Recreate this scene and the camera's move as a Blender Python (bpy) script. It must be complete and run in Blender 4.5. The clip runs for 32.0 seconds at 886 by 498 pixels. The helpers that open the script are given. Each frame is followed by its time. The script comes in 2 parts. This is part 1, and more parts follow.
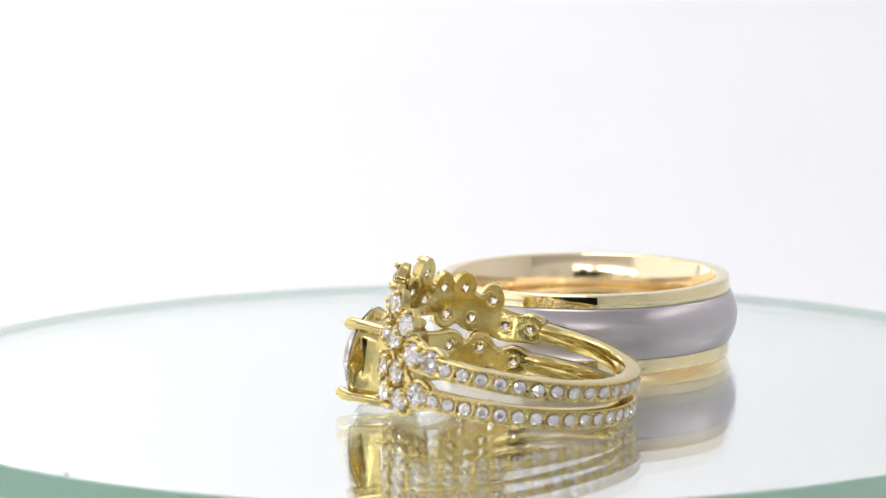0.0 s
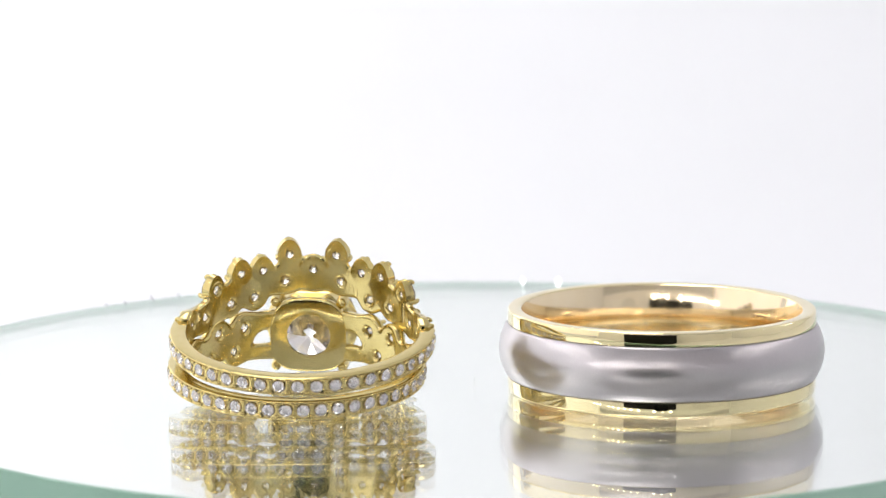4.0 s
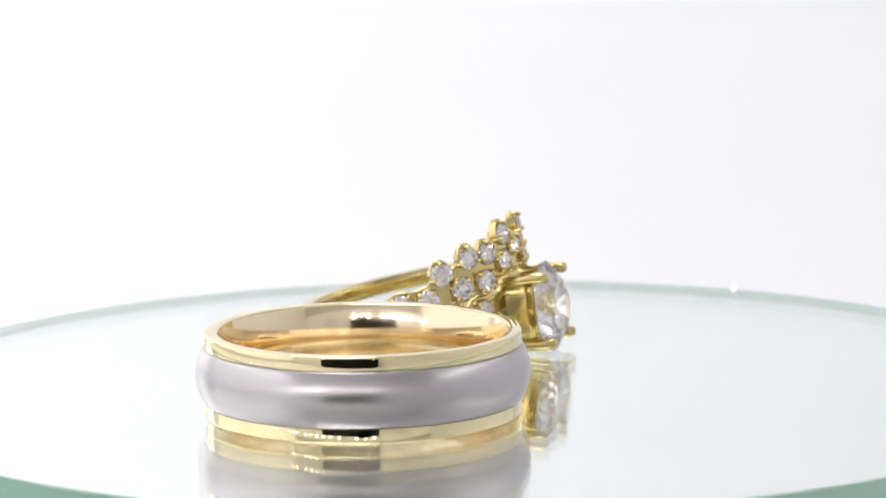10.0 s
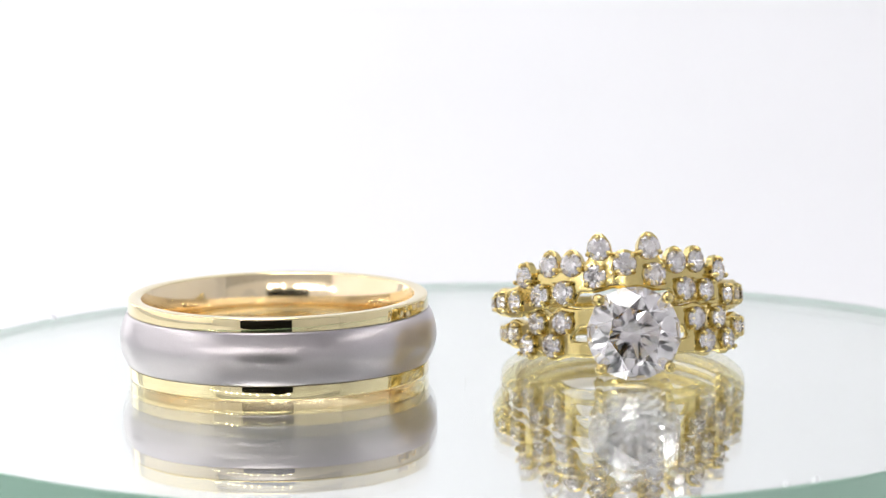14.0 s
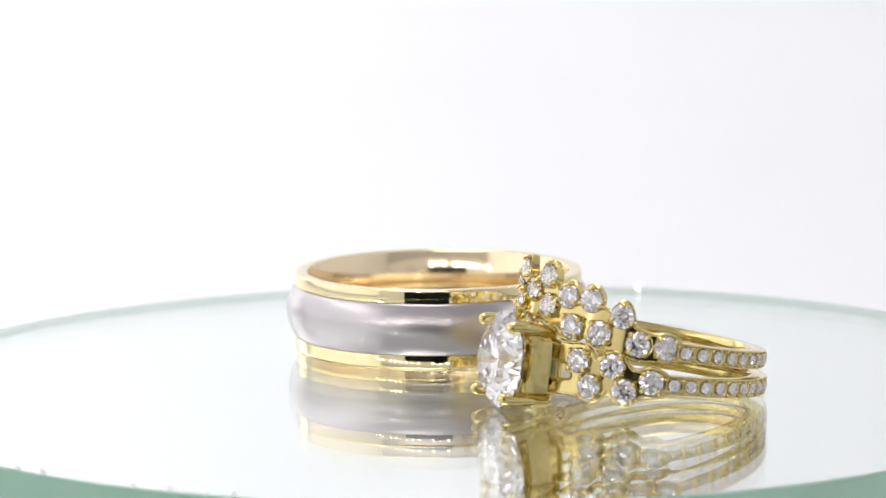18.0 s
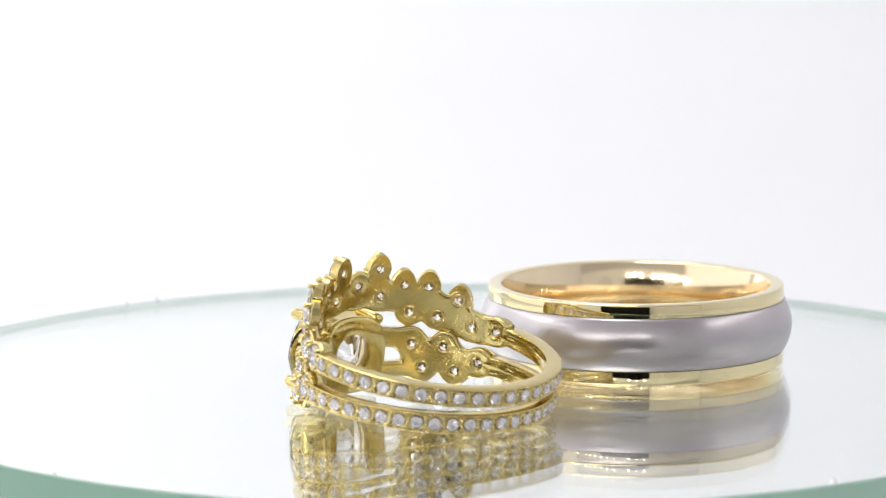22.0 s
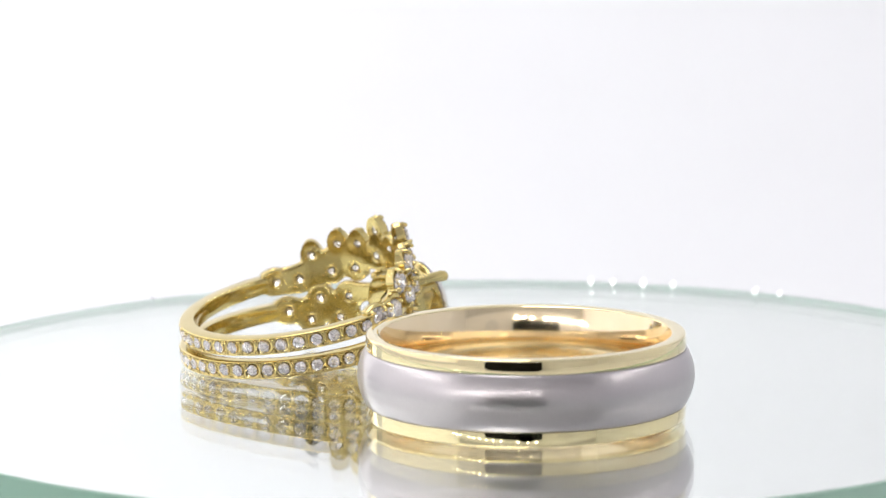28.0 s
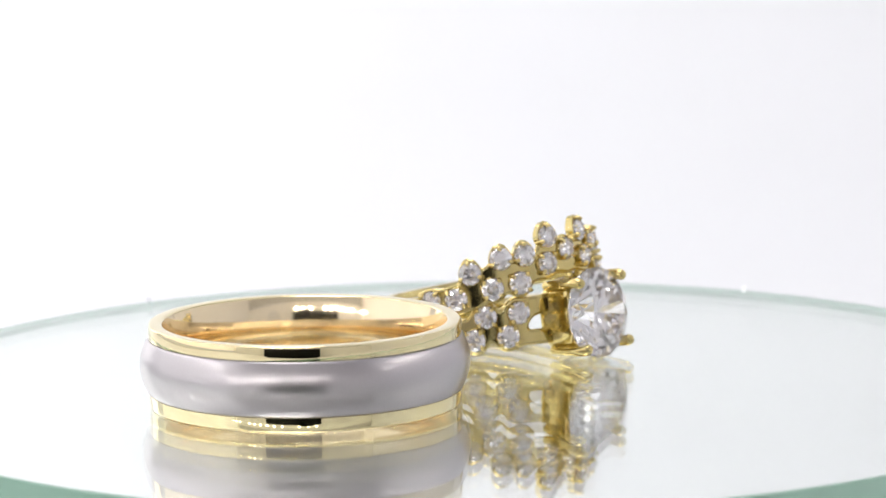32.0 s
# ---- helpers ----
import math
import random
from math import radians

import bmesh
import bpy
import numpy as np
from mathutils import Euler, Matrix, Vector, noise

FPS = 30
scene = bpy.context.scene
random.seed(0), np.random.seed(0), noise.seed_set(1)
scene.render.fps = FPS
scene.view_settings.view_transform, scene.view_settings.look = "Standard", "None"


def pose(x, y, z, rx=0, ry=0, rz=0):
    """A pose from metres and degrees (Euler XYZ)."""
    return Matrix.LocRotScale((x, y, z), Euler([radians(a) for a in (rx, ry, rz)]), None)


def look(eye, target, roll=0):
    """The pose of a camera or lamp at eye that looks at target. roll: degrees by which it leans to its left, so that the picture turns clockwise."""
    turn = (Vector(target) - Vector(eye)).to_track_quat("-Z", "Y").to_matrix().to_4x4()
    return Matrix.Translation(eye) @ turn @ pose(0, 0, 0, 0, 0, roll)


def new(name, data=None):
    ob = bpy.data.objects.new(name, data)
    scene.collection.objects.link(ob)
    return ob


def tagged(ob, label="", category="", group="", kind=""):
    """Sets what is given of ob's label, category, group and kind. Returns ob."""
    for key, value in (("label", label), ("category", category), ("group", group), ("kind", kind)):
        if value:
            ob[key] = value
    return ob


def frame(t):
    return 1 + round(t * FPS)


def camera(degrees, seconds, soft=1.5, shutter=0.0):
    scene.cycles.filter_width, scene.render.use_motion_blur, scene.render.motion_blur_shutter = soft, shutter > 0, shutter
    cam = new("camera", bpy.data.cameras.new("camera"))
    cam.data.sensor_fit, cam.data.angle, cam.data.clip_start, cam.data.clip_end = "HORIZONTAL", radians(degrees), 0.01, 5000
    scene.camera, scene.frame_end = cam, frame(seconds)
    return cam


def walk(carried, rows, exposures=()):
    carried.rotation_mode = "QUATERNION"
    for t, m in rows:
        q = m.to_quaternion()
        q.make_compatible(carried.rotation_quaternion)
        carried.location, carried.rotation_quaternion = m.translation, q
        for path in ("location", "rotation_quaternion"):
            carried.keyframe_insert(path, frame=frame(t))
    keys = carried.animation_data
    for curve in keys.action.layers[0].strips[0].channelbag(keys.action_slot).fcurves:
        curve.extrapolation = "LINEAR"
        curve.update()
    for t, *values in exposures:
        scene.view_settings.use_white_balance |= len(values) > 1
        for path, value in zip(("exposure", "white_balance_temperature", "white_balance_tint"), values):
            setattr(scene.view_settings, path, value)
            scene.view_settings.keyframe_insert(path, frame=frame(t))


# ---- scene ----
# Plan unit: all plan numbers below are in U metres (a one-carat centre stone is 6.5 mm across).
U = 0.00113

# ---- camera: stands still on a stand ----
EYE = Vector((0.0, -230.84, 43.53)) * U
YAW, PITCH, ROLL = 0.0075, 0.1502, 0.0084
cam = camera(14.265, 32.0, soft=1.3)
CAM_POSE = (Matrix.Translation(EYE) @ Matrix.Rotation(YAW, 4, "Z") @ Matrix.Rotation(-PITCH, 4, "X")
            @ Matrix.Rotation(ROLL, 4, "Y") @ Matrix.Rotation(math.pi / 2, 4, "X"))
cam.data.dof.use_dof, cam.data.dof.focus_distance, cam.data.dof.aperture_fstop = True, 0.258, 58.0
walk(cam, [(0.0, CAM_POSE), (32.0, CAM_POSE)])

# ---- turntable spin: clockwise from above, with a slight wobble of the plate ----
SPIN = -0.3037
WOBBLE = Matrix.Rotation(-0.0045, 4, "X") @ Matrix.Rotation(0.0038, 4, "Y")


def on_plate(x, y, z, turn=0.0, tilt=0.0):
    """Rest pose on the plate: place in plan units, turn about z and front-up tilt in degrees."""
    return (Matrix.Translation(Vector((x, y, z)) * U) @ Matrix.Rotation(radians(turn), 4, "Z")
            @ Matrix.Rotation(radians(-tilt), 4, "Y"))


def spun(t, rest):
    return Matrix.Rotation(SPIN * t, 4, "Z") @ WOBBLE @ rest


# ---- light: a white photo booth with a ceiling light panel, a side panel and a row of small lamps ----
scene.view_settings.exposure = 0.0
# many light bounces, for cut stones over a mirror
scene.cycles.max_bounces, scene.cycles.glossy_bounces, scene.cycles.transmission_bounces = 32, 20, 32
world = bpy.data.worlds.new("booth_world")
scene.world = world
world.use_nodes = True
world.node_tree.nodes["Background"].inputs[0].default_value = (0.95, 0.96, 1.0, 1)
world.node_tree.nodes["Background"].inputs[1].default_value = 0.05


def area(name, eye, target, sx, sy, watts, color):
    data = bpy.data.lights.new(name, "AREA")
    data.shape, data.size, data.size_y, data.energy, data.color = "RECTANGLE", sx, sy, watts, color
    ob = new(name, data)
    ob.matrix_world = look(eye, target)
    return ob


area("ceiling_light", (-0.08, 0.05, 0.485), (-0.08, 0.07, 0.0), 0.19, 0.50, 1.00, (1.0, 0.985, 0.965))
area("side_light", (-0.405, 0.05, 0.225), (0.0, 0.07, 0.215), 0.80, 0.50, 0.60, (1.0, 0.99, 0.975))
# two added fill lamps, out of view: brighten the backdrop, most at the left
area("backdrop_fill", (-0.19, 0.20, 0.46), (-0.20, 0.50, 0.08), 0.36, 0.12, 0.40, (1.0, 0.99, 0.975))
area("corner_fill", (-0.25, 0.34, 0.12), (0.0, 0.36, 0.06), 0.20, 0.28, 0.20, (1.0, 0.99, 0.975))


# ---- materials ----
def node_mat(name, color, rough=0.4, metal=0.0, **more):
    m = bpy.data.materials.new(name)
    m.use_nodes = True
    b = m.node_tree.nodes["Principled BSDF"]
    b.inputs["Base Color"].default_value = (*color, 1)
    b.inputs["Roughness"].default_value = rough
    b.inputs["Metallic"].default_value = metal
    for k, v in more.items():
        b.inputs[k.replace("_", " ")].default_value = v
    return m


def vary(m, color_a, color_b, size, rough=None, bump=0.0, bump_size=None, detail=4.0):
    """Noise variation of the colour and roughness, and fine relief; sizes in metres."""
    nt = m.node_tree
    b = nt.nodes["Principled BSDF"]
    tc = nt.nodes.new("ShaderNodeTexCoord")
    n = nt.nodes.new("ShaderNodeTexNoise")
    n.inputs["Scale"].default_value, n.inputs["Detail"].default_value = 1.0 / size, detail
    nt.links.new(tc.outputs["Object"], n.inputs["Vector"])
    ramp = nt.nodes.new("ShaderNodeValToRGB")
    ramp.color_ramp.elements[0].position, ramp.color_ramp.elements[1].position = 0.3, 0.7
    ramp.color_ramp.elements[0].color, ramp.color_ramp.elements[1].color = (*color_a, 1), (*color_b, 1)
    nt.links.new(n.outputs["Fac"], ramp.inputs["Fac"])
    nt.links.new(ramp.outputs["Color"], b.inputs["Base Color"])
    if rough:
        mr = nt.nodes.new("ShaderNodeMapRange")
        mr.inputs["From Min"].default_value, mr.inputs["From Max"].default_value = 0.3, 0.7
        mr.inputs["To Min"].default_value, mr.inputs["To Max"].default_value = rough
        nt.links.new(n.outputs["Fac"], mr.inputs["Value"])
        nt.links.new(mr.outputs["Result"], b.inputs["Roughness"])
    if bump:
        n2 = nt.nodes.new("ShaderNodeTexNoise")
        n2.inputs["Scale"].default_value, n2.inputs["Detail"].default_value = 1.0 / (bump_size or size), 2.0
        nt.links.new(tc.outputs["Object"], n2.inputs["Vector"])
        bp = nt.nodes.new("ShaderNodeBump")
        bp.inputs["Strength"].default_value, bp.inputs["Distance"].default_value = bump, 0.00003
        nt.links.new(n2.outputs["Fac"], bp.inputs["Height"])
        nt.links.new(bp.outputs["Normal"], b.inputs["Normal"])
    return m


WHITE = vary(node_mat("white_booth_fabric", (0.82, 0.825, 0.85), 0.9), (0.81, 0.815, 0.84), (0.83, 0.835, 0.86), 0.09)
# the booth fabric, slightly darkened so that less light returns from the right
EAST = vary(node_mat("dimmed_booth_fabric", (0.80, 0.80, 0.82), 0.9), (0.79, 0.79, 0.81), (0.81, 0.81, 0.83), 0.09)
FRONT = vary(node_mat("grey_front_panel", (0.81, 0.80, 0.80), 0.8), (0.79, 0.78, 0.78), (0.83, 0.82, 0.82), 0.05)
# mid-grey for an added, unseen upper front that darkens what metal and stones mirror
FRONT_DIM = vary(node_mat("added_front_grey", (0.50, 0.49, 0.49), 0.9), (0.46, 0.45, 0.45), (0.54, 0.53, 0.53), 0.03)
BLACK = vary(node_mat("black_camera_body", (0.006, 0.006, 0.006), 0.8, Specular_IOR_Level=0.1), (0.005, 0.005, 0.005), (0.009, 0.009, 0.009), 0.02)
GOLD = vary(node_mat("yellow_gold", (0.67, 0.545, 0.232), 0.14, 1.0), (0.64, 0.515, 0.205), (0.70, 0.575, 0.262), 0.0012,
            rough=(0.09, 0.15), bump=0.12, bump_size=0.00035)
PALE = vary(node_mat("pale_polished_gold", (0.88, 0.755, 0.455), 0.03, 1.0), (0.87, 0.745, 0.435), (0.89, 0.775, 0.48), 0.002,
            rough=(0.008, 0.025))
ROSE = vary(node_mat("warm_polished_gold", (0.90, 0.745, 0.505), 0.05, 1.0), (0.89, 0.735, 0.485), (0.91, 0.765, 0.535), 0.002,
            rough=(0.085, 0.115))
SATIN = vary(node_mat("satin_white_gold", (0.545, 0.51, 0.52), 0.29, 1.0), (0.53, 0.495, 0.505), (0.56, 0.525, 0.535), 0.00011,
             rough=(0.275, 0.295), detail=2.0)
EDGE = vary(node_mat("ground_green_glass_edge", (0.20, 0.40, 0.29), 0.5), (0.18, 0.38, 0.27), (0.23, 0.43, 0.32), 0.01,
            rough=(0.4, 0.6))


def let_through(m, color, share):
    """Mixes in light that comes through a ground, milky surface."""
    nt = m.node_tree
    t = nt.nodes.new("ShaderNodeBsdfTranslucent")
    t.inputs["Color"].default_value = (*color, 1)
    mix = nt.nodes.new("ShaderNodeMixShader")
    mix.inputs["Fac"].default_value = share
    nt.links.new(nt.nodes["Principled BSDF"].outputs[0], mix.inputs[1])
    nt.links.new(t.outputs[0], mix.inputs[2])
    nt.links.new(mix.outputs[0], nt.nodes["Material Output"].inputs["Surface"])


let_through(EDGE, (0.74, 0.87, 0.81), 0.26)
SILVERING = node_mat("mirror_silvering", (0.965, 0.97, 0.955), 0.0, 1.0)
# polished metal in place of glass, so that the rim nicks glint
NICK_GLINT = node_mat("mirror_nick_glint", (0.96, 0.97, 0.97), 0.16, 1.0)
GREY_DISC = vary(node_mat("round_disc_grey", (0.70, 0.69, 0.69), 0.9), (0.68, 0.67, 0.67), (0.72, 0.71, 0.71), 0.02)
BASE = vary(node_mat("grey_turntable_plastic", (0.30, 0.33, 0.32), 0.5), (0.28, 0.31, 0.30), (0.33, 0.36, 0.35), 0.01)


def glass_mat(name, ior, color):
    m = bpy.data.materials.new(name)
    m.use_nodes = True
    nt = m.node_tree
    nt.nodes.remove(nt.nodes["Principled BSDF"])
    g = nt.nodes.new("ShaderNodeBsdfGlass")
    g.inputs["Color"].default_value = (*color, 1)
    g.inputs["Roughness"].default_value = 0.0
    g.inputs["IOR"].default_value = ior
    nt.links.new(g.outputs[0], nt.nodes["Material Output"].inputs["Surface"])
    return m


DIAMOND = glass_mat("clear_diamond", 2.42, (0.998, 0.992, 0.999))
PLATE_GLASS = glass_mat("plate_glass", 1.5, (0.993, 1.0, 0.996))


def glow_mat(name, color, strength):
    m = node_mat(name, (0.9, 0.9, 0.9), 0.3)
    b = m.node_tree.nodes["Principled BSDF"]
    b.inputs["Emission Color"].default_value = (*color, 1)
    b.inputs["Emission Strength"].default_value = strength
    return m


HOUSING = node_mat("pale_led_housing", (0.75, 0.75, 0.74), 0.5)
LED = glow_mat("lit_led_lens", (1.0, 0.98, 0.95), 85.0)
LED_FRONT = glow_mat("bright_led_lens", (1.0, 0.98, 0.96), 95.0)


# ---- mesh helpers (plan units) ----
def finish(bm, name, material, sharp=38.0, smooth=True):
    bmesh.ops.recalc_face_normals(bm, faces=bm.faces)
    for v in bm.verts:
        v.co *= U
    for f in bm.faces:
        f.smooth = smooth
    if smooth:
        for e in bm.edges:
            e.smooth = len(e.link_faces) == 2 and e.calc_face_angle(0.0) < radians(sharp)
    me = bpy.data.meshes.new(name)
    bm.to_mesh(me)
    bm.free()
    me.materials.append(material)
    return me


def part(name, bm, material, parent, label="", sharp=38.0, smooth=True):
    ob = new(name, finish(bm, name, material, sharp, smooth))
    ob.parent = parent
    return tagged(ob, label)


def piece(name, me, parent, m=None):
    """One more object on a shared mesh."""
    ob = new(name, me)
    ob.parent = parent
    if m is not None:
        ob.matrix_basis = m
    return ob


def thing(name, label, category, group="", kind=""):
    return tagged(new(name), label, category, group, kind)


def lathe(bm, profile, n=192, a0=0.0, a1=360.0):
    """Sweep a closed profile of (radius, height) round z, over all or part of the turn."""
    full = abs(a1 - a0) > 359.9
    steps = n if full else n + 1
    rings = []
    for i in range(steps):
        a = radians(a0 + (a1 - a0) * i / n)
        rings.append([bm.verts.new((r * math.cos(a), r * math.sin(a), z)) for r, z in profile])
    k = len(profile)
    for i in range(n):
        p, q = rings[i], rings[(i + 1) % steps]
        for j in range(k):
            bm.faces.new((p[j], q[j], q[(j + 1) % k], p[(j + 1) % k]))
    if not full:
        bm.faces.new(rings[0][::-1])
        bm.faces.new(rings[-1])
    return bm


def tube(bm, points, radii, n=10):
    """A round bar along points, with rounded ends."""
    pts = [Vector(p) for p in points]
    d0, d1 = (pts[1] - pts[0]).normalized(), (pts[-1] - pts[-2]).normalized()
    cap = [(math.sin(radians(e)), math.cos(radians(e))) for e in (80, 55, 28)]
    path = [(pts[0] - d0 * radii[0] * o * 0.9, radii[0] * c) for o, c in cap] + list(zip(pts, radii)) + [(pts[-1] + d1 * radii[-1] * o * 0.9, radii[-1] * c) for o, c in cap[::-1]]
    rings = []
    for i, (p, r) in enumerate(path):
        d = (path[min(i + 1, len(path) - 1)][0] - path[max(i - 1, 0)][0]).normalized()
        u = d.orthogonal().normalized() if not rings else (u - d * u.dot(d)).normalized()
        w = d.cross(u)
        rings.append([bm.verts.new(p + r * (math.cos(2 * math.pi * j / n) * u + math.sin(2 * math.pi * j / n) * w)) for j in range(n)])
    for a, b in zip(rings, rings[1:]):
        for j in range(n):
            bm.faces.new((a[j], a[(j + 1) % n], b[(j + 1) % n], b[j]))
    bm.faces.new(rings[0][::-1])
    bm.faces.new(rings[-1])
    return bm


def ball(bm, c, r, sub=2, stretch=(1, 1, 1)):
    m = Matrix.Translation(c) @ Matrix.Diagonal((*stretch, 1))
    bmesh.ops.create_icosphere(bm, subdivisions=sub, radius=r, matrix=m)
    return bm


def block(bm, x0, x1, y0, y1, z0, z1, bevel=0.0):
    m = Matrix.Translation(((x0 + x1) / 2, (y0 + y1) / 2, (z0 + z1) / 2)) @ Matrix.Diagonal((x1 - x0, y1 - y0, z1 - z0, 1))
    r = bmesh.ops.create_cube(bm, size=1.0, matrix=m)
    if bevel:
        edges = {e for v in r["verts"] for e in v.link_edges}
        bmesh.ops.bevel(bm, geom=list(edges), offset=bevel, segments=2, affect="EDGES", profile=0.5)
    return bm


def round_corners(profile, radius, steps=4):
    """Round all the corners of a closed profile."""
    out = []
    k = len(profile)
    for i in range(k):
        p, q, r = (Vector(profile[(i + d) % k]) for d in (-1, 0, 1))
        a, b = (p - q), (r - q)
        d = min(radius, a.length * 0.45, b.length * 0.45)
        s, e = q + a.normalized() * d, q + b.normalized() * d
        for j in range(steps + 1):
            f = j / steps
            out.append(tuple((1 - f) ** 2 * s + 2 * f * (1 - f) * q + f * f * e))
    return out


def brilliant(R):
    """A round brilliant: girdle in the plane z = 0, table up."""
    bm = bmesh.new()
    g, th, ch, pd, tr = 0.015, 0.56, 0.30, 0.88, 0.79

    def ring(count, rad, z, off=0.0):
        return [bm.verts.new((R * rad * math.cos(2 * math.pi * (i + off) / count), R * rad * math.sin(2 * math.pi * (i + off) / count), R * z)) for i in range(count)]

    c = math.cos(math.pi / 8)
    T = ring(8, th, g + ch)
    S = ring(8, tr, g + ch * (1 - tr * c) / (1 - th), 0.5)
    G = ring(16, 1.0, g)
    H = ring(16, 1.0, -g)
    lr = 0.20
    L = ring(8, lr, -g - pd * (1 - lr * c), 0.5)
    C = bm.verts.new((0, 0, R * (-g - pd)))
    F = bm.faces.new
    F(T)
    for k in range(8):
        n = (k + 1) % 8
        F((T[k], S[k], T[n]))
        F((T[k], S[k - 1], G[2 * k], S[k]))
        F((S[k], G[2 * k], G[2 * k + 1]))
        F((S[k], G[2 * k + 1], G[(2 * k + 2) % 16]))
        F((C, L[k], H[2 * k], L[k - 1]))
        F((L[k], H[2 * k + 1], H[2 * k]))
        F((L[k], H[(2 * k + 2) % 16], H[2 * k + 1]))
    for k in range(16):
        F((G[k], H[k], H[(k + 1) % 16], G[(k + 1) % 16]))
    return bm


# ---- booth: floor sweeping up into the back wall, side walls, ceiling, front panel ----
def booth():
    s = 1 / U
    # cross-section of floor, cove and back wall, swept across
    prof = [(-0.36, -0.045), (0.30, -0.045)]
    prof += [(0.30 + 0.20 * math.sin(radians(a)), 0.155 - 0.20 * math.cos(radians(a))) for a in range(6, 91, 6)]
    prof += [(0.50, 0.50)]
    bm = bmesh.new()
    inner = [[bm.verts.new((x * s, y * s, z * s)) for y, z in prof] for x in (-0.42, 0.42)]
    outer = [[bm.verts.new((x * s, (y + (0.006 if z > -0.04 else 0)) * s, (z - (0.006 if y < 0.49 else 0)) * s)) for y, z in prof] for x in (-0.42, 0.42)]
    for a in (inner, outer):
        for i in range(len(prof) - 1):
            bm.faces.new((a[0][i], a[0][i + 1], a[1][i + 1], a[1][i]))
    tagged(part("backdrop", bm, WHITE, None, "seamless white photo booth floor sweeping up behind the turntable"), kind="structure", category="backdrop")
    for name, dims, mat, lab in (
            ("wall_west", (-0.426, -0.42, -0.36, 0.50, -0.045, 0.50), WHITE, "white fabric side wall of the photo booth"),
            ("wall_east", (0.42, 0.426, -0.36, 0.50, -0.045, 0.50), EAST, "pale fabric side wall of the photo booth"),
            ("wall_front", (-0.42, 0.42, -0.366, -0.36, -0.045, 0.15), FRONT, "pale grey front panel of the photo booth"),
            ("wall_front_upper", (-0.42, 0.42, -0.366, -0.36, 0.15, 0.50), FRONT_DIM, "unseen grey panel added above the front to darken reflections"),
            ("ceiling", (-0.42, 0.42, -0.36, 0.50, 0.50, 0.506), WHITE, "white fabric ceiling of the photo booth")):
        bm = bmesh.new()
        block(bm, *(v * s for v in dims))
        tagged(part(name, bm, mat, None, lab, smooth=False), kind="structure", category=name.split("_")[0])


booth()


def filming_camera():
    """The dark camera body and row of lamps that the polished metal mirrors."""
    s = 1 / U
    body = thing("filming_camera", "black camera body mirrored in the polished gold", "camera")
    body.location = (-0.048, -0.30, 0.0)
    bm = bmesh.new()
    block(bm, -0.10 * s, 0.10 * s, -0.020 * s, 0.020 * s, -0.040 * s, 0.073 * s, 0.004 * s)
    part("body", bm, BLACK, body)
    bm = bmesh.new()
    lathe(bm, round_corners([(0.020 * s, -0.008 * s), (0.032 * s, -0.008 * s), (0.030 * s, 0.010 * s), (0.024 * s, 0.010 * s)], 0.002 * s), 48)
    bmesh.ops.transform(bm, matrix=Matrix.Translation((0.048 * s, 0.026 * s, 0.0492 * s)) @ Matrix.Rotation(math.pi / 2, 4, "X"), verts=bm.verts)
    part("lens_barrel", bm, BLACK, body, "black lens barrel")
    bm = bmesh.new()
    block(bm, -0.09 * s, 0.09 * s, -0.03 * s, 0.02 * s, -0.0449 * s, -0.040 * s, 0.001 * s)
    part("foot", bm, BLACK, body)


def led_bar(m, pattern, step, lens):
    """A housing along its own x with a row of small lit lenses; a space in the pattern is a dead lamp."""
    s = 1 / U
    count = len(pattern)
    bar = thing("led_bar", "lit row of small white lamps inside the photo booth", "light bar", "rows of lamps in the booth")
    bar.matrix_basis = m
    half = count * step / 2 + 0.01
    bm = bmesh.new()
    block(bm, -half * s, half * s, -0.008 * s, 0.0, -0.006 * s, 0.006 * s, 0.001 * s)
    part("housing", bm, HOUSING, bar)
    for i, mark in enumerate(pattern):
        if mark == "o":
            piece("led", lens, bar, Matrix.Translation(((i - (count - 1) / 2) * step, 0.001, 0)))


LENS = finish(ball(bmesh.new(), (0, 0, 0), 0.0036 / U, 1, (1, 0.6, 1)), "led", LED)
LENS_FRONT = finish(ball(bmesh.new(), (0, 0, 0), 0.0042 / U, 1, (1, 0.6, 1)), "led", LED_FRONT)
filming_camera()
# grey disc out of view, added for its round reflection in the gold
port = thing("reflected_disc", "round grey disc on the front panel, mirrored in the polished gold", "port")
port.location = (0.185, -0.357, 0.06)
bm = bmesh.new()
lathe(bm, round_corners([(0.002 / U, 0.0), (0.046 / U, 0.0), (0.046 / U, 0.003 / U), (0.002 / U, 0.003 / U)], 0.001 / U), 64)
bmesh.ops.transform(bm, matrix=Matrix.Rotation(-math.pi / 2, 4, "X"), verts=bm.verts)
part("cover", bm, GREY_DISC, port)
led_bar(pose(-0.155, -0.275, 0.083), "ooo oooooo ooo", 0.029, LENS_FRONT)
led_bar(pose(-0.41, 0.0, 0.25, 0, 0, -90), "o" * 18, 0.028, LENS)
led_bar(pose(0.41, 0.0, 0.25, 0, 0, 90), "o" * 18, 0.028, LENS)


# ---- turntable: glass plate silvered underneath, ground green edge ----
RP, THICK = 39.5, 2.0


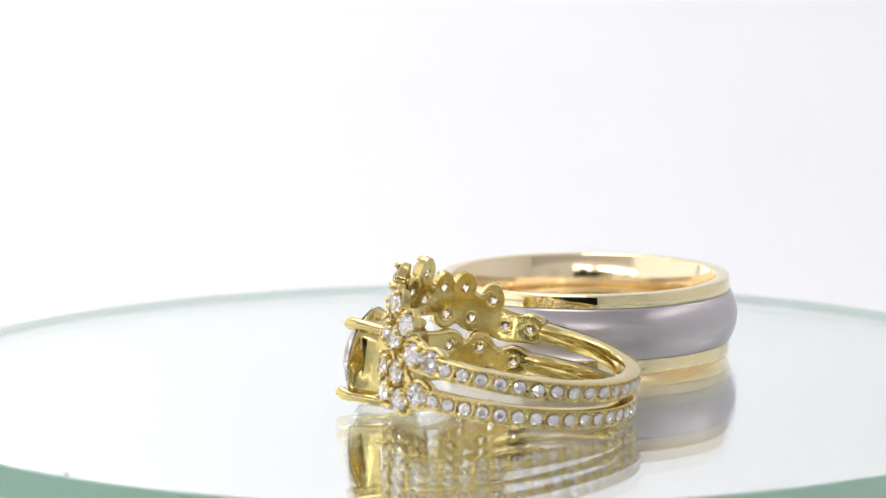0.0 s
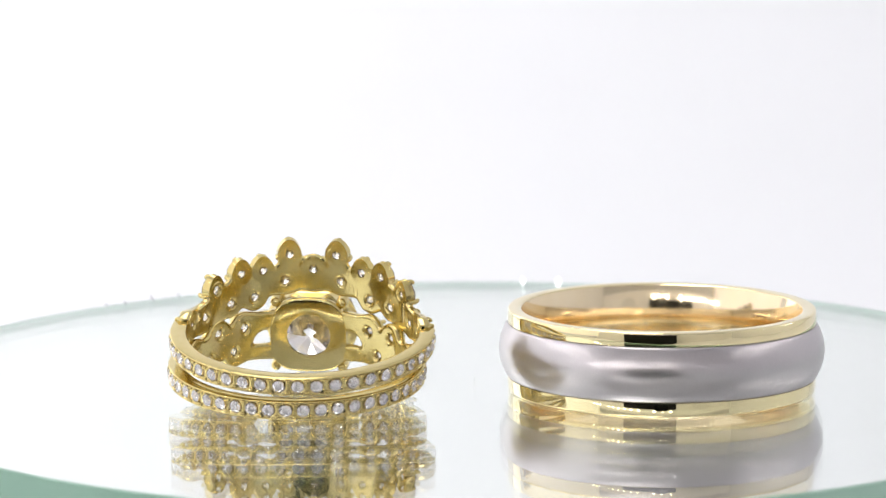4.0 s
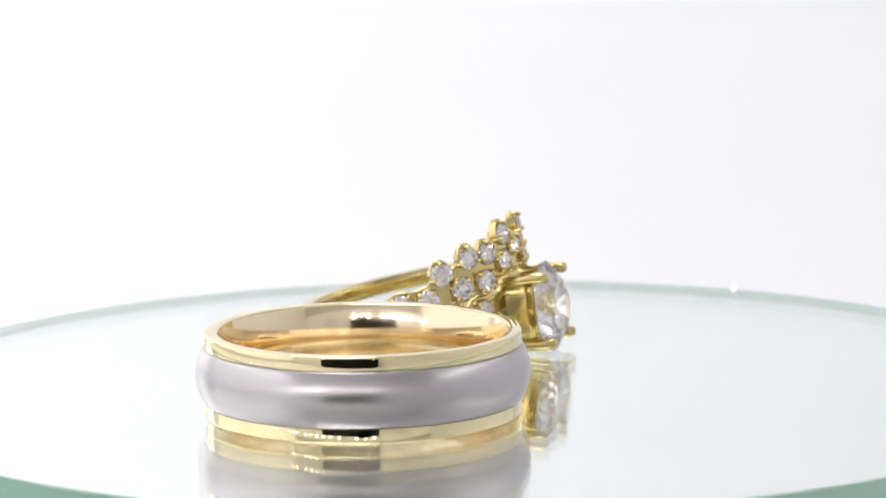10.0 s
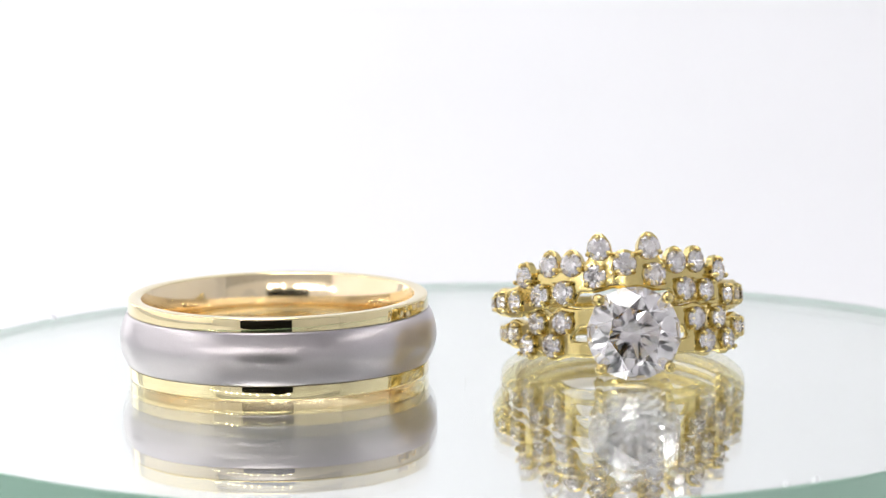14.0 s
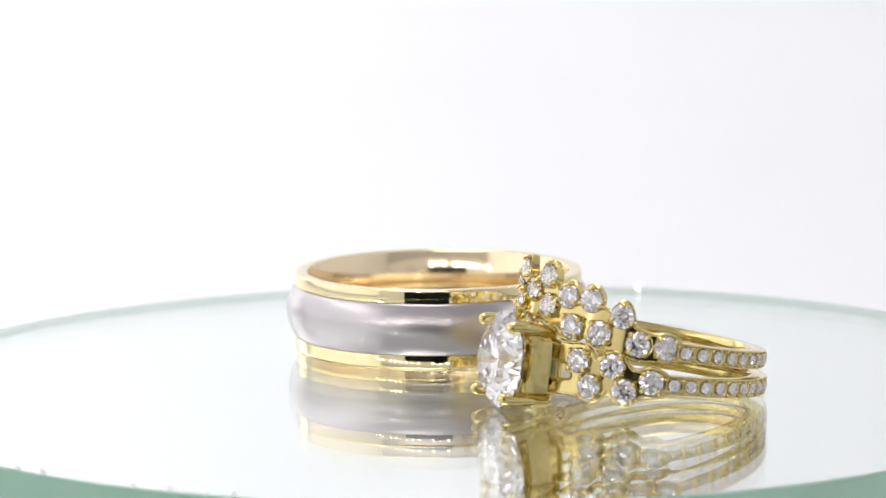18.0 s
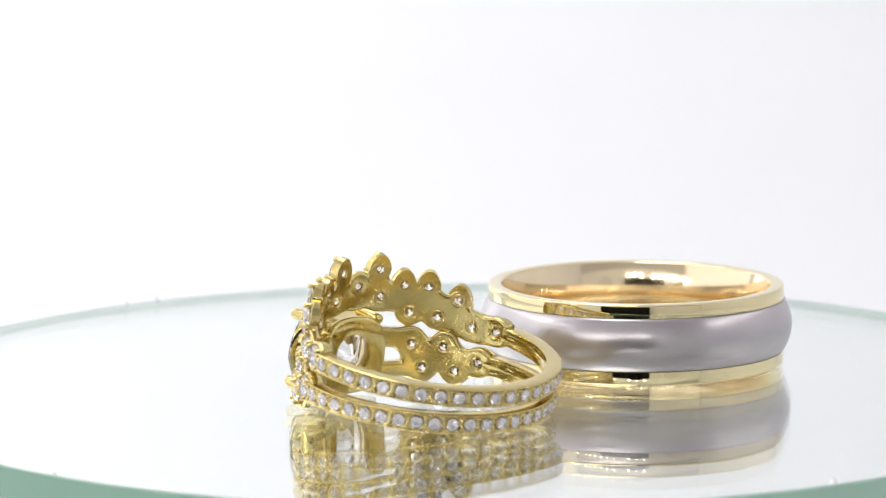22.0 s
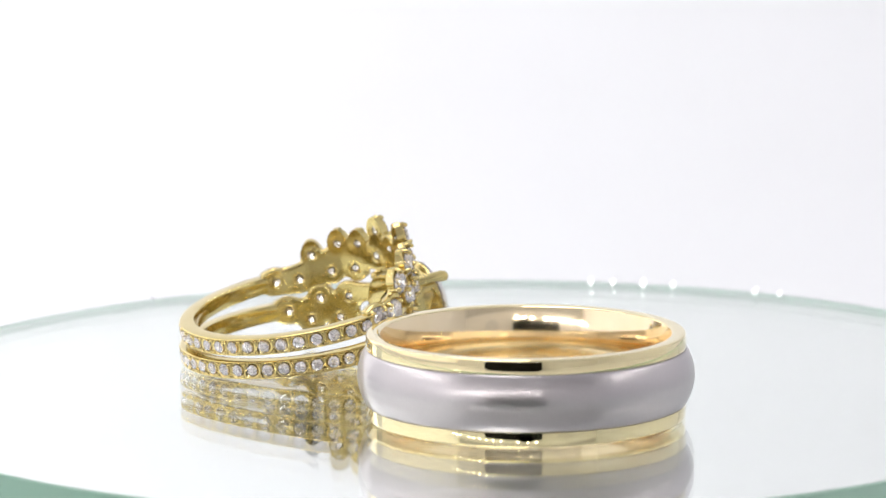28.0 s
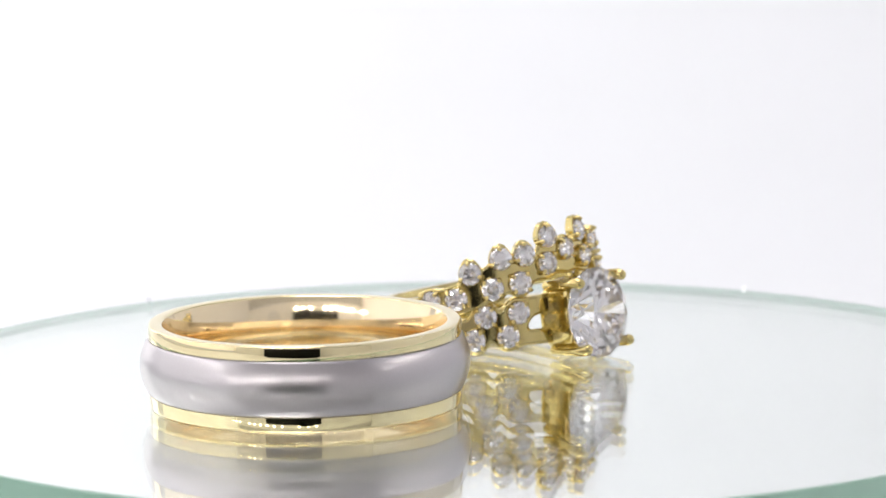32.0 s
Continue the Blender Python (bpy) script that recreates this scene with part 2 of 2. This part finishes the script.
def turntable():
    table = thing("turntable", "round mirrored glass turntable with a green ground edge", "turntable")
    bm = bmesh.new()
    lathe(bm, [(0.02, -THICK), (RP - 0.05, -THICK), (RP + 0.05, -THICK + 0.1), (RP + 0.05, -0.10), (RP - 0.05, 0.0), (0.02, 0.0)], 256)
    disc = part("glass_disc", bm, PLATE_GLASS, table, "clear glass disc with a ground green edge", sharp=20)
    disc.visible_shadow = False
    disc.data.materials.append(EDGE)
    for f in disc.data.polygons:
        if f.center.xy.length > (RP - 0.1) * U and abs(f.normal.z) < 0.9:
            f.material_index = 1
    bm = bmesh.new()
    lathe(bm, [(0.0201, -THICK - 0.2), (RP - 0.02, -THICK - 0.2), (RP - 0.02, -THICK - 0.02), (0.0201, -THICK - 0.02)], 256)
    part("mirror_backing", bm, SILVERING, table, "silvered mirror backing under the glass")
    bm = bmesh.new()
    lathe(bm, round_corners([(0.02, -8.0), (34.0, -8.0), (38.6, -2.4), (38.6, -THICK - 0.25), (0.02, -THICK - 0.25)], 0.5), 192)
    part("platter", bm, BASE, table, "grey plastic platter")
    # rim chips as raised mirror wedges, slanted inwards to throw the ceiling light as glints
    bm = bmesh.new()
    v = [bm.verts.new(p) for p in ((-0.41, -0.13, 0), (-0.41, 0.13, 0), (0, 0.11, 0), (0, -0.11, 0), (0, -0.08, 0.34), (0, 0.08, 0.34))]
    for f in ((0, 1, 2, 3), (0, 4, 5, 1), (3, 2, 5, 4), (0, 3, 4), (1, 5, 2)):
        bm.faces.new([v[q] for q in f])
    nick_glint = finish(bm, "edge_nick_glint", NICK_GLINT, smooth=False)
    for a, z in ((150, 1.0), (154, 0.7), (181, 0.8), (184, 1.1), (194, 0.8), (197.5, 1.0), (201, 0.7), (203.5, 0.8), (233, 1.1), (254.5, 0.7), (324, 1.1), (24, 1.0)):
        t = radians(a)
        piece("edge_nick_glint", nick_glint, table, Matrix.Translation(Vector(((RP - 0.06) * math.cos(t), (RP - 0.06) * math.sin(t), 0.005)) * U) @ Matrix.Rotation(t, 4, "Z") @ Matrix.Diagonal((z, z, z, 1)))
    foot = thing("pedestal", "grey plastic pedestal under the mirrored turntable", "pedestal")
    bm = bmesh.new()
    z0 = -0.045 / U
    lathe(bm, round_corners([(0.02, z0 + 0.02), (36.0, z0 + 0.02), (33.0, -9.0), (0.02, -9.0)], 1.0), 128)
    part("shell", bm, BASE, foot)
    bm = bmesh.new()
    lathe(bm, [(0.02, -9.1), (6.0, -9.1), (6.0, -7.9), (0.02, -7.9)], 48)
    part("spindle", bm, BASE, foot)
    return table


TABLE = turntable()

# ---- broad two-tone wedding band ----
BAND_H = 5.36


def wedding_band():
    ring = thing("wedding_band", "broad satin white-gold wedding band with polished yellow gold rims", "ring")
    # comfort-fit sleeve of warm gold with the two rims
    zs = [0.10 + (BAND_H - 0.20) * i / 24 for i in range(25)]
    inner = [(8.72 + 0.44 * (2 * z / BAND_H - 1) ** 2, z) for z in zs]
    bm = bmesh.new()
    lathe(bm, [(9.55, BAND_H - 0.15)] + inner[::-1] + [(9.55, 0.15)], 256)
    part("sleeve", bm, ROSE, ring, "warm polished gold inner sleeve", sharp=30)
    for flip in (False, True):
        face = [(10.03 - 0.013 * (k / 6 + 0.45) ** 2, BAND_H - 0.53 + 0.37 * k / 6) for k in range(-6, 7)]
        r1, z1 = face[-1]
        lip = [(r1 - 0.15 * (1 - math.cos(radians(e))), z1 + (BAND_H - z1) * math.sin(radians(e))) for e in range(12, 91, 13)]
        prof = [(9.40, BAND_H - 0.905), (9.97, BAND_H - 0.905)] + face + lip + [(9.62, BAND_H), (9.34, BAND_H), (9.22, BAND_H - 0.025), (9.15, BAND_H - 0.06), (9.12, BAND_H - 0.10),
                (9.20, BAND_H - 0.18), (9.40, BAND_H - 0.22)]
        if flip:
            prof = [(r, BAND_H - z) for r, z in prof]
        bm = bmesh.new()
        lathe(bm, prof, 256)
        part("rim", bm, PALE, ring, "polished yellow gold rim", sharp=40)
    # domed satin centre
    zs = [0.96 + (BAND_H - 1.92) * i / 28 for i in range(29)]
    dome = [(10.06 + 0.51 * (1 - (2 * i / 28 - 1) ** 2), z) for i, z in enumerate(zs)]
    bm = bmesh.new()
    lathe(bm, [(9.5, 0.95), (9.80, 0.95), (10.02, 0.94)] + dome + [(10.02, BAND_H - 0.94), (9.80, BAND_H - 0.95), (9.5, BAND_H - 0.95)], 256)
    part("centre_band", bm, SATIN, ring, "domed satin white-gold centre", sharp=40)
    return ring


MENS = wedding_band()


# ---- diamond rings ----
def seat(a, axial, r):
    """Pose on a ring: outward is z, along the finger axis is y. Angle in degrees from the front."""
    t = radians(a)
    out = Vector((math.cos(t), math.sin(t), 0))
    y = Vector((0, 0, 1))
    x = y.cross(out)
    return Matrix(((x.x, y.x, out.x, out.x * r * U), (x.y, y.y, out.y, out.y * r * U), (x.z, y.z, out.z, axial * U), (0, 0, 0, 1)))


def collet_mesh(R, depth, tip, back=0.88):
    """Flared cup round a small stone, open behind; tip: a pointed petal towards +y."""
    bm = bmesh.new()
    n = 40
    levels = [(R * back, -depth), (R * max(0.97, back), -depth * 0.62), (R * 1.03, -0.26), (R * 1.06, -0.10), (R * 1.02, -0.06), (R * 0.95, -0.10),
              (R * 0.78, -0.26), (R * 0.40, -depth * 0.80), (R * 0.40, -depth)]
    rings = []
    for k, (rad, z) in enumerate(levels):
        row = []
        for i in range(n):
            a = 2 * math.pi * i / n
            w = max(0.0, math.sin(a)) ** 5 * tip * (1.0 if k in (1, 2, 3, 4) else (0.9 if k == 0 else 0.0))
            row.append(bm.verts.new(((rad + w) * math.cos(a), (rad + w) * math.sin(a), z - (0.7 * w if k in (2, 3, 4) else 0.0))))
        rings.append(row)
    k = len(levels)
    for j in range(k):
        p, q = rings[j], rings[(j + 1) % k]
        for i in range(n):
            bm.faces.new((p[i], p[(i + 1) % n], q[(i + 1) % n], q[i]))
    return finish(bm, "collet", GOLD, 45)


def claw_mesh(R, big):
    """One small claw bent over the girdle, at angle 0."""
    bm = bmesh.new()
    tube(bm, [(R * 1.10, 0, -0.35), (R * 1.05, 0, 0.10), (R * 0.93, 0, 0.25)], [big * 0.9, big, big * 0.9], 8)
    return finish(bm, "claw", GOLD, 60)


STONE_R = 0.77
STONE = finish(brilliant(STONE_R), "diamond", DIAMOND, smooth=False)
PAVE_R = 0.39
PAVE = finish(brilliant(PAVE_R), "diamond", DIAMOND, smooth=False)
COLLET = collet_mesh(STONE_R, 0.58, 0.0)
PETAL = collet_mesh(STONE_R, 0.66, 0.25, 1.03)
CLAW = claw_mesh(STONE_R, 0.165)


def smoothstep_rows(rows, x):
    """Soft interpolation in rows of (x, value, ...)."""
    x = abs(x)
    for a, b in zip(rows, rows[1:]):
        if a[0] <= x <= b[0]:
            f = (x - a[0]) / (b[0] - a[0])
            f = f * f * (3 - 2 * f)
            return [u + (v - u) * f for u, v in zip(a[1:], b[1:])]
    return list(rows[-1][1:]) if x > rows[-1][0] else list(rows[0][1:])


def cluster_wall(parent, rows, a0, a1, stones, bridges, reach, tips=()):
    """The cast wall behind the settings: scalloped round each stone, drilled behind it, with softly rounded edges.
    rows: angle, inner and outer radius; bridges: bars (angle, height, angle, height, half width) that join the scallops."""
    mean = 7.35
    n_a, step_z, z0 = int(radians(a1 - a0) * mean / 0.085), 0.085, -2.0
    n_z = 68
    k = 0.55

    def depth(a, z):
        """Distance inside the outline; negative outside."""
        f = -9.0
        x = radians(a) * mean
        parts = [(0.66 if abs(sa) in tips else reach) - math.hypot(radians(sa) * mean - x, sz - z) for sa, sz, _ in stones if abs(sa - a) < 16]
        for b0, y0, b1, y1, half in bridges:
            p, d = Vector((x - radians(b0) * mean, z - y0)), Vector((radians(b1 - b0) * mean, y1 - y0))
            h = min(1.0, max(0.0, p.dot(d) / d.dot(d)))
            parts.append(half - (p - d * h).length)
        for g in parts:
            h = max(k - abs(f - g), 0.0) / k
            f = max(f, g) + h * h * k / 4
        for sa, sz, _ in stones:
            if abs(sa - a) < 6:
                f = min(f, math.hypot(radians(sa) * mean - x, sz - z) - 0.30)
        return min(f, (radians(a) - radians(a0)) * mean, (radians(a1) - radians(a)) * mean)

    field = [[depth(a0 + (a1 - a0) * i / n_a, z0 + step_z * j) - 1e-5 for j in range(n_z + 1)] for i in range(n_a + 1)]
    bm = bmesh.new()
    made = {}

    def corner(key, u, v, f):
        if key not in made:
            a, z = a0 + (a1 - a0) * u / n_a, z0 + step_z * v
            r_in, r_out = smoothstep_rows(rows, a)
            for sa, sz, sr in stones:
                # leave room for the point of the stone
                d = math.hypot(radians(sa - a) * mean, sz - z)
                if d < STONE_R:
                    r_out = max(r_in + 0.12, min(r_out, sr - 0.86 * (STONE_R - d) - 0.06))
            soft = 0.11 * (1 - min(1.0, max(0.0, f) / 0.16)) ** 2
            t = radians(a)
            made[key] = [bm.verts.new((r * math.cos(t), r * math.sin(t), z)) for r in (r_in + soft, r_out - soft)]
        return made[key]

    sides = {}
    for i in range(n_a):
        for j in range(n_z):
            ring = [(i, j), (i + 1, j), (i + 1, j + 1), (i, j + 1)]
            val = [field[p][q] for p, q in ring]
            if max(val) <= 0:
                continue
            poly = []
            for c in range(4):
                p, q, e, g = ring[c], ring[(c + 1) % 4], val[c], val[(c + 1) % 4]
                if e > 0:
                    poly.append((p, corner(p, *p, e)))
                if (e > 0) != (g > 0):
                    w = min(0.97, max(0.03, e / (e - g)))
                    key = (min(p, q), max(p, q))
                    poly.append((key, corner(key, p[0] + (q[0] - p[0]) * w, p[1] + (q[1] - p[1]) * w, 0.0)))
            if len(poly) < 3:
                continue
            bm.faces.new([v[1] for _, v in poly])
            bm.faces.new([v[0] for _, v in poly[::-1]])
            for (p, v), (q, w) in zip(poly, poly[1:] + poly[:1]):
                if (q, p) in sides:
                    del sides[(q, p)]
                else:
                    sides[(p, q)] = (v, w)
    for v, w in sides.values():
        bm.faces.new((v[0], w[0], w[1], v[1]))
    return part("cluster_wall", bm, GOLD, parent, "scalloped yellow gold wall carrying the stones", sharp=62)


def settings(parent, stones, tips):
    for (a, z, r), tip in zip(stones, tips):
        cup = piece("setting", PETAL if tip else COLLET, parent, seat(a, z, r))
        piece("diamond", STONE, cup)
        for turn in (90, 205, 335) if tip else (45, 135, 225, 315):
            piece("claw", CLAW, cup, Matrix.Rotation(radians(turn), 4, "Z"))


def shank(parent, r_in, r_out, half, a0, count, slip=0.0):
    """Flat-sided shank from angle a0 round the back to -a0, with a sunk row of small stones."""
    bm = bmesh.new()
    w, deep = half - 0.13, r_out - 0.52
    prof = [(r_in + 0.10, -half + 0.02), (r_in, -half + 0.22), (r_in - 0.03, 0), (r_in, half - 0.22), (r_in + 0.10, half - 0.02), (r_in + 0.2, half),
            (r_out - 0.10, half), (r_out - 0.02, half - 0.03), (r_out, half - 0.06), (r_out - 0.01, half - 0.10), (r_out - 0.06, w),
            (deep, w), (deep, -w), (r_out - 0.06, -w), (r_out - 0.01, -half + 0.10), (r_out, -half + 0.06), (r_out - 0.02, -half + 0.03), (r_out - 0.10, -half), (r_in + 0.2, -half)]
    lathe(bm, prof, 160, a0, 360 - a0)
    part("shank", bm, GOLD, parent, "polished yellow gold shank", sharp=50)
    step = (360 - 2 * a0 - 10) / (count - 1)
    beads = bmesh.new()
    n, top = 24, r_out - 0.05
    for i in range(count):
        a = a0 + 5 + step * i + slip
        t = radians(a)
        piece("diamond", PAVE, parent, seat(a, 0, r_out - 0.03) @ Matrix.Rotation(i * 0.7, 4, "Z"))
        # gold cell: a rectangle drilled with a round seat
        wide = radians(step) * top / 2 + 0.004
        rings = []
        for rad, level in ((None, top), (PAVE_R * 1.05, top - 0.035), (PAVE_R * 0.93, top - 0.10), (PAVE_R * 0.40, top - 0.37), (0.04, top - 0.37)):
            row = []
            for q in range(n):
                b = 2 * math.pi * (q + 0.5) / n
                c, d = math.cos(b), math.sin(b)
                if rad is None:
                    m = 1 / max(abs(c) / wide, abs(d) / (w + 0.01))
                    c, d = c * m, d * m
                else:
                    c, d = c * rad, d * rad
                u = t + c / top
                row.append(beads.verts.new((level * math.cos(u), level * math.sin(u), d)))
            rings.append(row)
        for p, q in zip(rings, rings[1:]):
            for e in range(n):
                beads.faces.new((p[e], p[(e + 1) % n], q[(e + 1) % n], q[e]))
        beads.faces.new(rings[-1])
        for z in (-1, 1):
            for da in (-0.5, 0.5):
                u = t + radians(step) * da * 0.86
                ball(beads, ((r_out - 0.03) * math.cos(u), (r_out - 0.03) * math.sin(u), z * (w - 0.09)), 0.115, 1)
    part("beading", beads, GOLD, parent, "drilled gold setting with tiny beads between the stones", sharp=60)


def both_sides(rows):
    return [(a, z, r) for a, z, r in rows] + [(-a, z, r) for a, z, r in rows if a]


def engagement_ring():
    ring = thing("engagement_ring", "yellow gold engagement ring, large round diamond in four claws", "ring")
    stones = both_sides([(35.2, 0.76, 7.86), (42.0, -0.76, 7.86), (52.0, 0.74, 7.82), (58.8, -0.75, 7.98), (70.6, 0.02, 8.02)])
    rows = [(12, 6.98, 7.62), (46, 7.02, 7.58), (60, 7.10, 7.74), (70, 7.18, 7.95), (82, 7.20, 8.24)]
    for s in (1, -1):
        bars = [(s * b0, y0, s * b1, y1, half) for b0, y0, b1, y1, half in
                ((16, -1.12, 42, -0.95, 0.52), (16, 1.12, 36, 1.00, 0.64), (38, 0.0, 57, 0.0, 0.80), (57, -0.05, 80, 0.0, 0.58))]
        a0, a1 = (15, 78) if s == 1 else (-78, -15)
        cluster_wall(ring, rows, a0, a1, stones, bars, 0.99)
    settings(ring, stones, [False] * 10)
    shank(ring, 7.20, 8.27, 0.60, 74.5, 27, 1.2)
    # head: pierced back plate, basket wall, four claws, centre stone
    head = new("head")
    head.parent = ring
    n = 72

    def square(a, r, power):
        c, s = math.cos(a), math.sin(a)
        return r / (abs(c) ** power + abs(s) ** power) ** (1 / power)

    levels = [(6.94, 2.40, 3.0), (6.98, 2.50, 3.0), (7.08, 2.56, 3.0), (7.32, 2.56, 3.2), (7.45, 2.38, 4.5), (8.65, 2.36, 6.0), (9.0, 2.48, 4.5), (9.18, 2.76, 2.8), (9.32, 3.02, 2.15), (9.38, 3.08, 2.0),
              (9.40, 3.01, 2.0), (9.14, 2.75, 2.0), (8.82, 2.46, 2.0), (8.35, 2.10, 2.0), (7.4, 1.50, 2.0), (6.95, 1.45, 2.0)]
    bm = bmesh.new()
    rings = []
    for x, r, p in levels:
        row = []
        for i in range(n):
            a = 2 * math.pi * i / n
            q = square(a, r, p)
            # the back follows the inside of the ring
            y = q * math.cos(a)
            row.append(bm.verts.new((x - (7.0 - math.sqrt(49.0 - y * y)) * min(1.0, max(0.0, (8.3 - x) / 1.2)), y, q * math.sin(a))))
        rings.append(row)
    for j in range(len(rings)):
        p, q = rings[j], rings[(j + 1) % len(rings)]
        for i in range(n):
            bm.faces.new((p[i], p[(i + 1) % n], q[(i + 1) % n], q[i]))
    part("basket", bm, GOLD, head, "polished gold basket with a round opening behind", sharp=45)
    for sy in (1, -1):
        for sz in (1, -1):
            bm = bmesh.new()
            tube(bm, [(7.15, sy * 2.22, sz * 2.22), (8.4, sy * 2.26, sz * 2.28), (9.4, sy * 2.30, sz * 2.32), (9.9, sy * 2.28, sz * 2.30), (10.12, sy * 2.22, sz * 2.24)],
                 [0.34, 0.35, 0.37, 0.39, 0.38], 18)
            part("claw", bm, GOLD, head, sharp=60)
    me = finish(brilliant(3.12), "centre_diamond", DIAMOND, smooth=False)
    ob = piece("centre_diamond", me, head, Matrix.Translation((9.52 * U, 0, 0)) @ Matrix.Rotation(math.pi / 2, 4, "Y") @ Matrix.Rotation(radians(11), 4, "Z"))
    tagged(ob, "large clear round brilliant-cut diamond")
    return ring


def crown_band():
    ring = thing("crown_band", "yellow gold crown-shaped diamond band resting on the engagement ring", "ring")
    rows_s = [(0, 2.13, 7.56), (12.7, 3.18, 7.68), (15.2, 1.37, 7.66), (27.5, 2.20, 7.64), (40.4, 2.24, 7.66), (56.9, 1.60, 7.84), (32.3, 0.40, 7.72), (47.0, 0.31, 7.72),
              (65.8, 0.03, 7.88), (78.6, 0.08, 8.12)]
    stones = both_sides(rows_s)
    tips = [abs(a) in (12.7, 27.5, 40.4, 56.9) for a, _, _ in stones]
    rows = [(0, 7.02, 7.38), (48, 7.06, 7.46), (64, 7.20, 7.72), (78, 7.36, 8.10), (90, 7.40, 8.46)]
    bars = [(-20, 1.28, 20, 1.28, 0.72), (0, 2.13, 0, 1.2, 0.6)]
    for s in (1, -1):
        bars += [(s * b0, y0, s * b1, y1, half) for b0, y0, b1, y1, half in
                 ((20, 1.28, 43, 1.22, 0.80), (43, 1.15, 58, 0.60, 0.78), (58, 0.15, 88, 0.0, 0.57), (56, 0.0, 71, -0.15, 0.78), (12.7, 3.0, 13.8, 1.4, 0.62))]
    cluster_wall(ring, rows, -85, 85, stones, bars, 0.97, (12.7, 27.5, 40.4, 56.9))
    settings(ring, stones, tips)
    # worn maker's stamp inside
    bm = bmesh.new()
    for i in range(4):
        m = Matrix.Rotation(radians(-17.0 - 2.4 * i), 4, "Z") @ Matrix.Translation((7.035, 0, 1.22 - 0.16 * i)) @ Matrix.Diagonal((0.07, 0.20, 0.42, 1))
        bmesh.ops.create_cube(bm, size=1.0, matrix=m)
    part("stamp", bm, GOLD, ring, "small worn stamp", smooth=False)
    shank(ring, 7.40, 8.50, 0.58, 82.0, 24)
    return ring


ENGAGEMENT = engagement_ring()
CROWN = crown_band()


# ---- motion ----
def motions():
    times = [i * 0.25 for i in range(129)]
    rests = ((TABLE, on_plate(0.23, 0.22, 0.0)),
             (MENS, on_plate(7.87, 10.36, 0.01)),
             (ENGAGEMENT, on_plate(2.27, -12.45, 1.78, 155.87, 8.0) @ Matrix.Translation((0, 0.27 * U, 0)) @ Matrix.Rotation(0.015, 4, "X")),
             (CROWN, on_plate(2.30, -12.25, 3.82, 155.87, 11.2) @ Matrix.Translation((0, 0.12 * U, 0)) @ Matrix.Rotation(0.018, 4, "X")))
    for ob, rest in rests:
        walk(ob, [(t, spun(t, rest)) for t in times])


motions()
